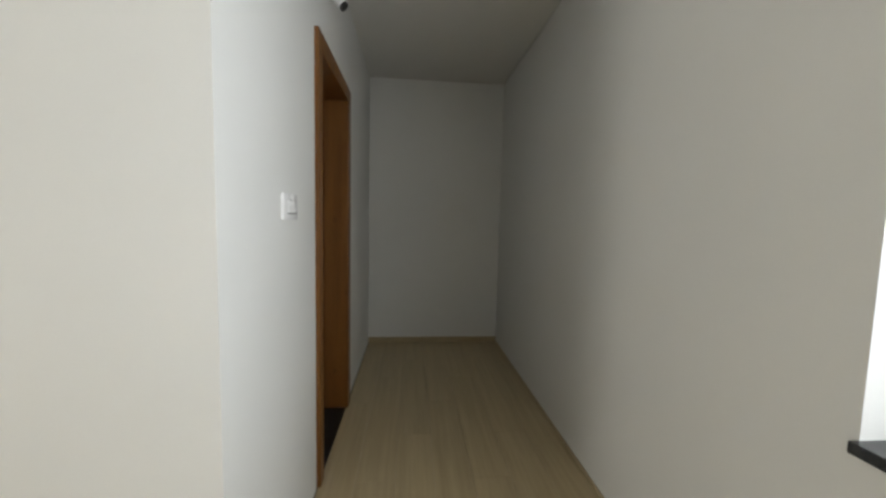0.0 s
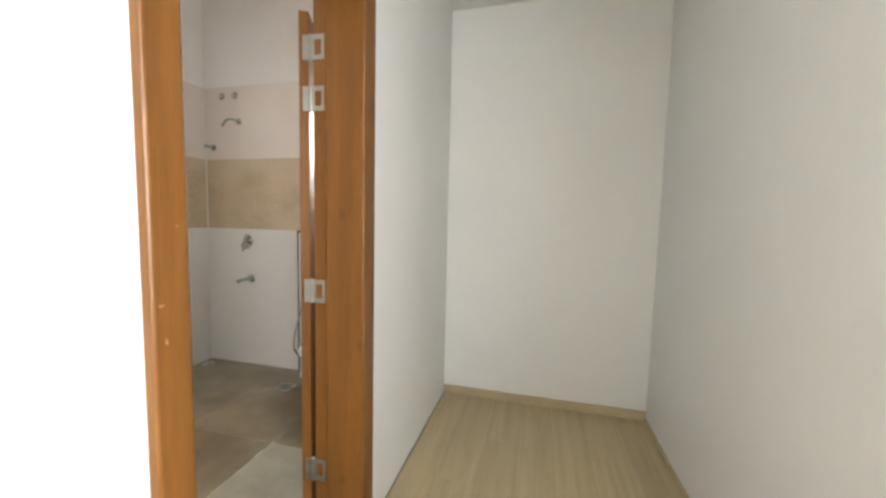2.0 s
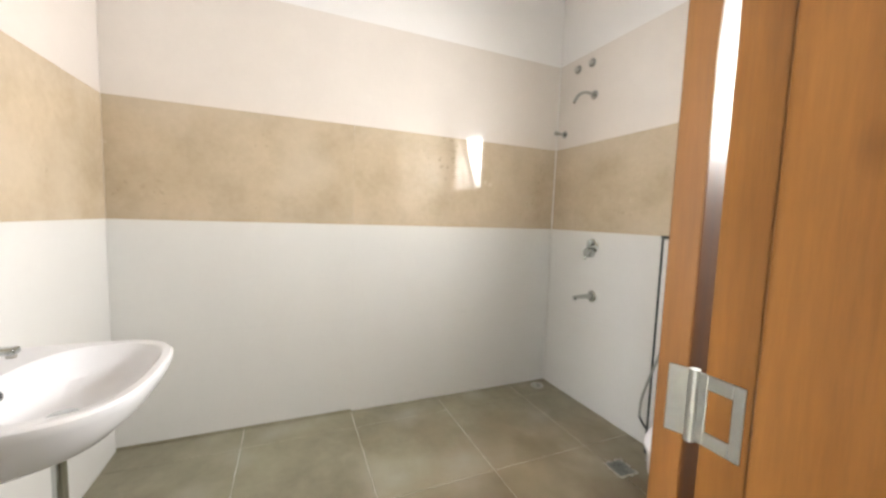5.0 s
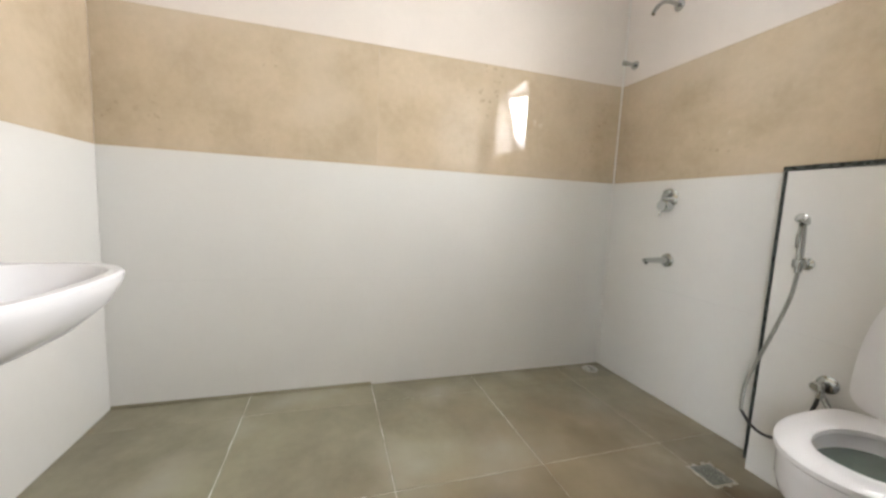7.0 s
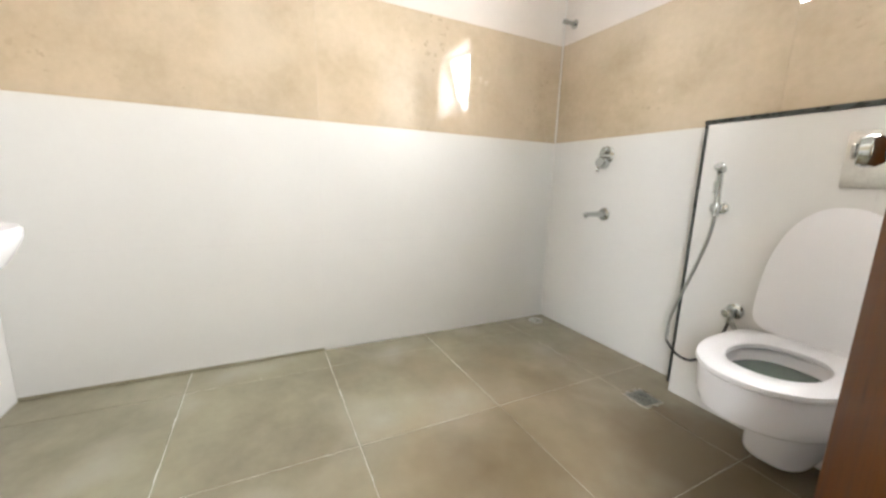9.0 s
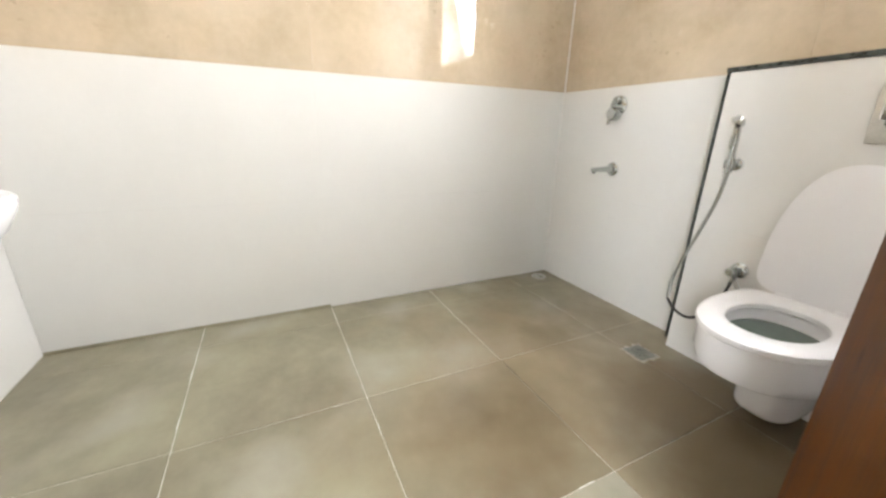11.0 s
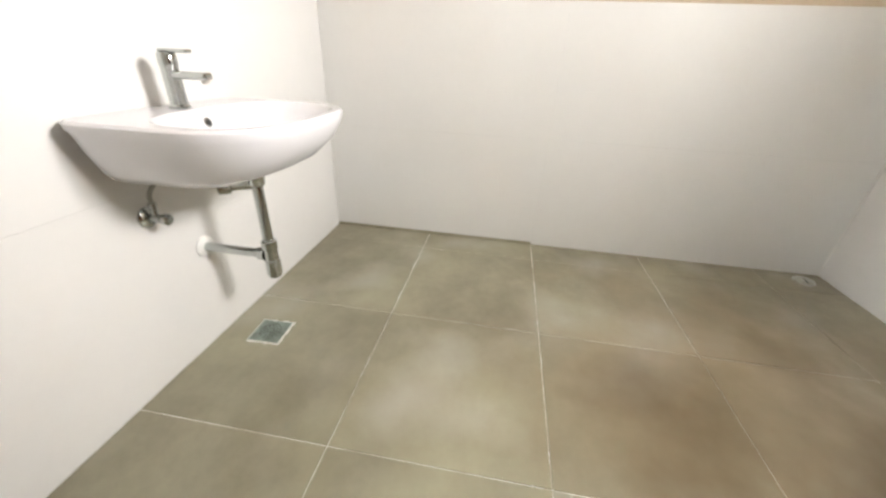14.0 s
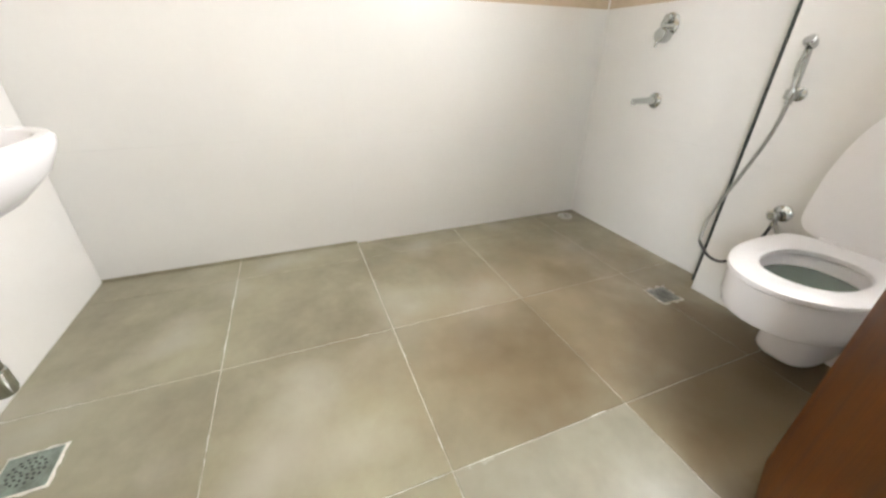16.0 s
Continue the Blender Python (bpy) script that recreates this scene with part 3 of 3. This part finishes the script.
# ---- toilet ----
def toilet(cx):
    """Wall-hung pan with its lid up; local y runs out from the wall."""
    w = thing("toilet", (cx, BOX, 0), "white ceramic wall-hung toilet with its lid raised", "toilet", turn=180)
    n = 56
    outer = [egg(0, y, h, f, y - 0.001, z, p, 7, n) for y, h, f, p, z in
             ((0.15, 0.095, 0.12, 2.2, 0.245), (0.18, 0.130, 0.20, 2.2, 0.252), (0.21, 0.160, 0.255, 2.2, 0.265), (0.22, 0.176, 0.280, 2.2, 0.285),
              (0.22, 0.182, 0.291, 2.2, 0.315), (0.22, 0.183, 0.294, 2.2, 0.365), (0.22, 0.183, 0.294, 2.2, 0.392), (0.22, 0.180, 0.291, 2.2, 0.398))]
    inner = [egg(0, y, h, f, k, z, 2.2, 2.4, n) for y, h, f, k, z in
             ((0.29, 0.128, 0.165, 0.155, 0.398), (0.29, 0.124, 0.160, 0.150, 0.393), (0.285, 0.113, 0.143, 0.140, 0.345), (0.265, 0.092, 0.115, 0.120, 0.300),
              (0.22, 0.070, 0.080, 0.090, 0.265), (0.15, 0.050, 0.055, 0.060, 0.220))]
    pan = part("pan", loft(outer + inner), CERAMIC, w, smooth=True)
    part("water", loft([egg(0, 0.286, 0.1150, 0.1465, 0.1405, z, 2.2, 2.4, 40) for z in (0.358, 0.360)]), WATER, pan)
    ring_o = [egg(0, 0.225, h, f, b, z, 2.15, 4.5, n) for h, f, b, z in ((0.185, 0.304, 0.16, 0.401), (0.189, 0.309, 0.162, 0.407), (0.188, 0.308, 0.161, 0.419), (0.176, 0.296, 0.153, 0.427))]
    ring_i = [egg(0, 0.285, h, f, b, z, 2.2, 2.3, n) for h, f, b, z in ((0.120, 0.166, 0.146, 0.426), (0.110, 0.155, 0.136, 0.418), (0.110, 0.155, 0.136, 0.405), (0.116, 0.162, 0.140, 0.401))]
    seat = ring_o + ring_i
    part("seat", loft(seat + [seat[0]], False, False), SEAT_PLASTIC, w, "white plastic seat ring", smooth=True)
    lid = [egg(0, 0.165, h - 0.014, f + 0.046, b - 0.06, z, 2.3, 4, n) for h, f, b, z in
           ((0.174, 0.285, 0.150, 0.0), (0.185, 0.296, 0.162, 0.004), (0.186, 0.297, 0.162, 0.014), (0.176, 0.287, 0.154, 0.022), (0.10, 0.18, 0.09, 0.026))]
    cover = part("lid", loft(lid), SEAT_PLASTIC, w, "raised white plastic lid", smooth=True)
    cover.matrix_basis = Matrix.Translation((0, 0.078, 0.427)) @ pose(0, 0, 0, 96, 0, 0) @ Matrix.Translation((0, -0.063, 0.0))
    for x in (-0.075, 0.075):
        part("lid_hinge", lathe([(0.014, -0.022), (0.014, 0.022)], pose(x, 0.070, 0.424, 0, 90, 0), 16), SEAT_PLASTIC, w, smooth=True)
    outlet = [egg(0, y, h, f, b, z, 3.0, 5, 32) for y, h, f, b, z in
              ((0.115, 0.062, 0.108, 0.11, 0.062), (0.115, 0.076, 0.124, 0.112, 0.065), (0.115, 0.083, 0.132, 0.112, 0.073), (0.115, 0.086, 0.136, 0.112, 0.088),
               (0.115, 0.086, 0.138, 0.112, 0.15), (0.12, 0.090, 0.140, 0.112, 0.26))]
    part("trap_shroud", loft(outlet), CERAMIC, w, "white ceramic trap housing under the pan", smooth=True)
    return w


TOILET_X = 1.455
toilet(TOILET_X)

flush = thing("flush_plate", (1.520, BOX, 1.012), "chrome dual flush plate set in the tiled box wall", "flush plate", turn=180)
part("plate", block((-0.105, -0.001, -0.085), (0.105, 0.010, 0.085), 0.004), STEEL, flush, "pale satin steel cover plate", smooth=True)
part("button", block((-0.088, 0.008, -0.010), (-0.002, 0.016, 0.070), 0.003), STEEL, flush, "wide satin full-flush button", smooth=True)
part("button", block((0.002, 0.008, -0.010), (0.088, 0.016, 0.070), 0.003), STEEL, flush, "satin half-flush button", smooth=True)

# ---- hand spray with hose ----
spray = thing("bidet_spray", (1.10, BOX, 0.84), "chrome hand spray hanging on a wall holder beside the toilet", "hand spray", turn=180)
part("holder", lathe([(0.022, 0), (0.022, 0.006), (0.012, 0.010), (0.012, 0.034)], pose(0, 0, 0, -90, 0, 0)), CHROME, spray, smooth=True)
part("cradle", lathe([(0.017, -0.014), (0.019, 0.0), (0.018, 0.016)], pose(0, 0.044, 0)), CHROME, spray, smooth=True)
grip = part("handle", tube([(0, 0.044, -0.03), (0, 0.046, 0.04), (0, 0.050, 0.105), (0, 0.056, 0.135)], 0.0105), CHROME, spray, smooth=True)
part("spray_face", lathe([(0.013, -0.012), (0.017, 0.0), (0.017, 0.022), (0.013, 0.026)], pose(0, 0.050, 0.148, -60, 0, 0)), CHROME, grip, smooth=True)
part("trigger", tube([(0, 0.060, 0.125), (0, 0.074, 0.09), (0, 0.070, 0.055)], 0.004, 8), CHROME, grip, smooth=True)
angle_valve((1.205, BOX - 0.001, 0.450), "chrome angle valve low on the box wall beside the toilet", turn=180, down=True)
hose = thing("spray_hose", (1.10, BOX, 0.0), "grey metal spray hose hanging in a loop with black tail", "hose")
part("metal_hose", tube([(0.0, -0.044, 0.81), (-0.01, -0.043, 0.72), (-0.04, -0.042, 0.60), (-0.078, -0.050, 0.46), (-0.098, -0.065, 0.35), (-0.088, -0.085, 0.265)], 0.0062),
     HOSE, hose, smooth=True)
part("rubber_tail", tube([(-0.088, -0.085, 0.265), (-0.04, -0.09, 0.226), (0.02, -0.09, 0.222), (0.07, -0.07, 0.27), (0.094, -0.045, 0.35), (0.102, -0.033, 0.408)], 0.0058),
     BLACK, hose, "black rubber tail of the hose", smooth=True)
tagged(part("cistern_pipe", tube([(1.214, BOX - 0.033, 0.41), (1.24, BOX - 0.040, 0.38), (1.29, BOX - 0.035, 0.33), (1.34, BOX - 0.02, 0.31)], 0.008), HOSE, smooth=True),
       "short dark supply pipe behind the toilet", "pipe")

# ---- shower fittings on the tiled wall ----
mixer = thing("shower_mixer", (0.42, BATH_N, 1.06), "chrome concealed shower mixer with a lever", "mixer", turn=180)
part("escutcheon", lathe([(0.050, 0), (0.050, 0.005), (0.042, 0.010), (0.026, 0.012)], pose(0, 0, 0.022, -90, 0, 0), 32), CHROME, mixer, smooth=True)
part("button", lathe([(0.020, 0.010), (0.020, 0.030), (0.016, 0.034)], pose(0, 0, 0.046, -90, 0, 0)), CHROME, mixer, smooth=True)
hub = part("hub", lathe([(0.030, 0.004), (0.034, 0.012), (0.034, 0.046), (0.028, 0.056)], pose(0, 0, -0.020, -90, 0, 0)), CHROME, mixer, smooth=True)
part("lever", tube([(0.002, 0.045, -0.030), (0.006, 0.052, -0.050), (0.008, 0.056, -0.072)], 0.008, 10), CHROME, hub, smooth=True)

bath_spout = thing("bath_spout", (0.445, BATH_N, 0.755), "short chrome spout below the shower mixer", "spout", turn=180)
part("wall_rose", lathe([(0.036, 0), (0.036, 0.005), (0.024, 0.012)], pose(0, 0, 0, -90, 0, 0)), CHROME, bath_spout, smooth=True)
part("pipe", lathe([(0.020, 0.006), (0.017, 0.036), (0.0135, 0.10), (0.011, 0.150), (0.009, 0.158)], pose(0, 0, 0, -90, 0, 0)), CHROME, bath_spout, smooth=True)
part("nozzle", lathe([(0.010, 0), (0.010, 0.013)], pose(0, 0.142, -0.020), 16), CHROME, bath_spout, smooth=True)

arm = thing("shower_pipe", (0.35, BATH_N, 2.07), "bent chrome shower pipe without a head", "shower pipe", turn=180)
part("wall_rose", lathe([(0.028, 0), (0.028, 0.005), (0.014, 0.010)], pose(0, 0, 0, -90, 0, 0)), CHROME, arm, smooth=True)
part("pipe", tube([(0, 0.006, 0), (0, 0.07, 0.004), (0, 0.12, -0.012), (0, 0.155, -0.050), (0, 0.168, -0.075)], 0.0095), CHROME, arm, smooth=True)

stub = thing("wall_elbow", (0.085, BATH_N, 1.865), "chrome wall outlet elbow above the beige band", "wall outlet", turn=180)
part("wall_rose", lathe([(0.026, 0), (0.026, 0.006), (0.012, 0.010)], pose(0, 0, 0, -90, 0, 0)), CHROME, stub, smooth=True)
part("pipe", lathe([(0.011, 0.006), (0.011, 0.060), (0.014, 0.062), (0.014, 0.085)], pose(0, 0, 0, -90, 0, 0)), CHROME, stub, smooth=True)
for x in (0.185, 0.315):
    cap = thing("pipe_cap", (x, BATH_N, 2.285), "capped chrome water outlet high on the wall", "pipe cap", group="capped outlets", turn=180)
    part("wall_rose", lathe([(0.027, 0), (0.027, 0.005), (0.016, 0.009)], pose(0, 0, 0, -90, 0, 0)), CHROME, cap, smooth=True)
    part("plug", lathe([(0.014, 0.006), (0.014, 0.030), (0.010, 0.034)], pose(0, 0, 0, -90, 0, 0), 8), STEEL, cap, smooth=True)


# ---- floor drains ----
def floor_drain(x, y, turn, label, ragged=0.006, dirty=False):
    d = thing("floor_drain", (x, y, 0), label, "floor drain", group="floor drains", turn=turn)
    bed = bmesh.new()
    rng = random.Random(x)
    outer, inner = [], []
    for i in range(40):
        a = 6.283185 * i / 40
        c, s = math.cos(a), math.sin(a)
        r = 1 / max(abs(c), abs(s))
        k = 0.0615 + rng.uniform(0.0, ragged)
        outer.append((k * r * c, k * r * s, 0.0012))
        inner.append((0.057 * r * c, 0.057 * r * s, 0.0030))
    part("grout_bed", loft([outer, inner], False, True, bed), DULL_GROUT if dirty else PLASTER, d, "rough pale grout round the drain")
    part("plate", block((-0.057, -0.057, 0.001), (0.057, 0.057, 0.0048), 0.0015), GRIME if dirty else DRAIN, d)
    rosette = part("grate", lathe([(0.047, 0.0046), (0.047, 0.0062), (0.044, 0.0066)], None, 28), GRIME if dirty else DRAIN, d, "round perforated steel grate", smooth=True)
    hole = bmesh.new()
    for ring, count in ((0.012, 6), (0.024, 11), (0.036, 16)):
        for i in range(count):
            a = 6.283185 * i / count + ring * 40
            lathe([(0.0036, 0.0064), (0.0036, 0.0070)], pose(ring * math.cos(a), ring * math.sin(a), 0), 8, hole)
    tagged(part("holes", hole, BLACK, rosette), kind="stuff")
    return d


floor_drain(1.0, 0.17, 2, "square steel floor drain with a perforated grate under the basin")
floor_drain(1.0, 2.362, -4, "square steel floor drain with messy grout near the toilet", 0.018, True).scale = (0.86, 0.86, 1.0)
cover = thing("drain_cap", (0.095, 2.53, 0.001), "loose dirty grey round drain cap in the shower corner", "drain cap")
part("disc", lathe([(0.046, 0), (0.048, 0.004), (0.044, 0.009), (0.030, 0.011)], pose(0, 0, 0.001, 3, 2, 0), 28), CAP, cover, smooth=True)
part("slot", block((-0.030, -0.003, 0.0105), (0.030, 0.003, 0.0125)), DARK_GAP, cover)

# ---- passage fittings ----
switch = thing("light_switch", (WEST, 0.150, 1.356), "white double light switch plate on the passage wall", "light switch")
plate = part("plate", block((-0.001, -0.075, -0.046), (0.010, 0.075, 0.046), 0.003), SWITCH, switch, smooth=True)
part("recess", block((0.0095, -0.034, -0.0255), (0.0106, 0.056, 0.0245)), DARK_GAP, switch)
part("rocker", block((0.010, -0.0370, -0.0220), (0.0135, 0.0590, 0.0232), 0.002), SWITCH, switch, smooth=True)

holder = thing("lamp_holder", (WEST, 0.80, 2.47), "white angled lamp holder without a bulb above the door", "lamp holder")
part("base", lathe([(0.036, 0), (0.036, 0.010), (0.026, 0.020)], pose(0, 0, 0, 0, 90, 0)), SWITCH, holder, smooth=True)
neck = part("socket", lathe([(0.020, 0), (0.021, 0.05), (0.024, 0.055), (0.024, 0.085)], pose(0.012, 0, 0, 0, 135, 0)), SWITCH, holder, smooth=True)
part("collar", lathe([(0.0245, 0.085), (0.0245, 0.098), (0.018, 0.099)], pose(0.012, 0, 0, 0, 135, 0)), BLACK, neck, smooth=True)

tagged(part("baseboard", block((WEST + 0.001, END - 0.010, 0), (EAST - 0.001, END - 0.0005, 0.062), 0.002), SKIRT), "pale oak-look skirting along the end wall",
       "skirting", kind="structure")
tagged(part("baseboard", block((EAST - 0.010, -4.39, 0), (EAST - 0.0005, END - 0.011, 0.020), 0.002), SKIRT), "low pale oak-look skirting along the outer wall",
       "skirting", kind="structure")


# ---- tiles and planks ----
def piece_mesh(name, lo, hi, mat, bevel=0.0007):
    me = bpy.data.meshes.new(name)
    bm = block(lo, hi, bevel, 1)
    bmesh.ops.recalc_face_normals(bm, faces=bm.faces)
    bm.to_mesh(me)
    bm.free()
    me.materials.append(mat)
    return me


def cut(lo, hi, size, origin):
    """Spans of a row of tiles from lo to hi with joints at origin + k * size."""
    edges = [lo]
    k = math.ceil((lo - origin) / size - 1e-6)
    while origin + k * size < hi - 0.012:
        if origin + k * size > lo + 0.012:
            edges.append(origin + k * size)
        k += 1
    edges.append(hi)
    return list(zip(edges, edges[1:]))


COURSES = ((0.0, 0.590, WHITE_TILE), (0.590, 1.177, WHITE_TILE), (1.177, 1.765, BAND_TILE), (1.765, 2.362, CREAM_TILE))
G = 0.0002
cache = {}


def tile(parent, lo, hi, mat, name="tile"):
    size = tuple(round(b - a, 4) for a, b in zip(lo, hi))
    if (size, mat.name) not in cache:
        cache[size, mat.name] = piece_mesh(name, (0, 0, 0), size, mat)
    ob = new(name, cache[size, mat.name])
    ob.location = lo
    ob.parent = parent
    return ob


def tiled_face(owner, axis, face, inward, lo, hi, origin, courses, gaps=(), size=1.2):
    """Tiles 9 mm thick on a grout bed; their faces lie at face, looking along inward."""
    back = face - inward * 0.0105
    g0, g1 = sorted((back, face - inward * 0.0015))
    t0, t1 = sorted((back, face))
    top = courses[-1][1]
    bm = bmesh.new()
    for a, b in cut(lo, hi, 99, lo):
        for z0, z1, mat in courses:
            for u0, u1 in cut(a, b, size, origin):
                spans = [(u0, u1, z0, z1)]
                for h in gaps:
                    kept = []
                    for p0, p1, q0, q1 in spans:
                        if p1 <= h[0] or p0 >= h[1] or q1 <= h[2] or q0 >= h[3]:
                            kept.append((p0, p1, q0, q1))
                            continue
                        in0, in1 = max(p0, h[0]), min(p1, h[1])
                        kept += [s for s in ((p0, h[0], q0, q1), (h[1], p1, q0, q1), (in0, in1, q0, h[2]), (in0, in1, h[3], q1))
                                 if s[1] - s[0] > 0.004 and s[3] - s[2] > 0.004]
                    spans = kept
                for p0, p1, q0, q1 in spans:
                    if axis == "x":
                        tile(owner, (t0, p0 + G, q0 + G), (t1, p1 - G, q1 - G), mat)
                        block((g0, p0, q0), (g1, p1, q1), bm=bm)
                    else:
                        tile(owner, (p0 + G, t0, q0 + G), (p1 - G, t1, q1 - G), mat)
                        block((p0, g0, q0), (p1, g1, q1), bm=bm)
    part("grout", bm, WALL_GROUT, owner)


things = bpy.data.objects
tiled_face(things["wall_west"], "x", 0.0, 1, 0.0, BATH_N, 1.172, COURSES, size=1.485)
tiled_face(things["wall_south"], "y", 0.0, 1, 0.0, 1.985, 0.0, COURSES, size=3.0)
tiled_face(things["wall_north"], "y", BATH_N, -1, 0.0, 1.985, 0.0, COURSES, [WIN, (BOX_X - 0.02, 1.99, 0, BOX_TOP - 0.02)], 3.0)
box_courses = ((0.0, 0.590, WHITE_TILE), (0.590, BOX_TOP - 0.010, WHITE_TILE))
tiled_face(cistern_wall, "y", BOX, -1, BOX_X + 0.003, 1.985, 1.50, box_courses)

part("corner_bead", block((0.0002, BATH_N - 0.0075, 0.0), (0.0075, BATH_N - 0.0002, 2.36), 0.003, 2), WALL_GROUT, things["wall_north"], "white grout bead in the corner")
part("tile_upstand", block((0.0002, 0.002, 0.0005), (0.0050, 1.170, 0.014), 0.001, 1), FLOOR_TILE, things["wall_west"], "low strip of floor tile at the wall's foot")

ROWS_X, ROWS_Y = (0.0, 0.190, 0.790, 1.385, 1.972), (0.0, 0.577, 1.171, 1.752, 2.330, BATH_N)
for x0, x1 in zip(ROWS_X, ROWS_X[1:]):
    for y0, y1 in zip(ROWS_Y, ROWS_Y[1:]):
        y1 = min(y1, BOX) if x0 > 1.2 else y1
        if y1 - y0 > 0.02:
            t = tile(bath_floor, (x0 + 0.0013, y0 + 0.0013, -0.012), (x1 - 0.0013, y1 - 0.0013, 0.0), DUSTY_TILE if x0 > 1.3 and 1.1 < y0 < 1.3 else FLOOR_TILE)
            t.location.z += random.uniform(-0.0004, 0.0004)
            t.rotation_euler.z = random.uniform(-0.0008, 0.0008)

# dried plaster along the joints of the bathroom floor
rng = random.Random(11)
flecks = bmesh.new()
for i in range(16):
    along_x = rng.random() < 0.45
    line = rng.choice((0.577, 1.171, 1.171)) if along_x else rng.choice((0.790, 1.385))
    at = rng.uniform(0.3, 1.6) if along_x else rng.uniform(0.6, 1.75)
    size, wide, side = rng.choice((0.004, 0.006, 0.012, 0.02, 0.03)), rng.uniform(0.0008, 0.0016), rng.uniform(-0.0015, 0.0015)
    count = 4 + int(size * 160)
    upper, lower = [], []
    for k in range(count + 1):
        u = size * (2.0 * k / count - 1.0)
        full = wide * (0.35 if k in (0, count) else rng.uniform(0.5, 1.3))
        wander = side + rng.uniform(-0.0006, 0.0006)
        upper.append((at + u, line + wander + full))
        lower.append((at + u, line + wander - full))
    ring = upper + lower[::-1]
    ring = [p if along_x else (p[1], p[0]) for p in ring]
    loft([[(x, y, 0.0002) for x, y in ring], [(x, y, 0.0009) for x, y in ring]], bm=flecks)
tagged(part("plaster_splashes", flecks, PLASTER), "white plaster smears dried along the floor joints", "plaster", kind="stuff")

rng = random.Random(5)
for lo, hi, start, end, owner in ((WEST + 0.004, EAST, CORNER, END, passage_floor), (-1.4, EAST, -4.4, CORNER, things["floor_bedroom"])):
    for i, (x0, x1) in enumerate(cut(lo, hi, 0.2, EAST)):
        for y0, y1 in cut(start, end, 1.2, 0.15 + 0.4 * (i % 3)):
            tile(owner, (x0 + 0.0004, y0 + 0.0004, -0.008), (x1 - 0.0004, y1 - 0.0004, 0.0), PLANK, "plank")
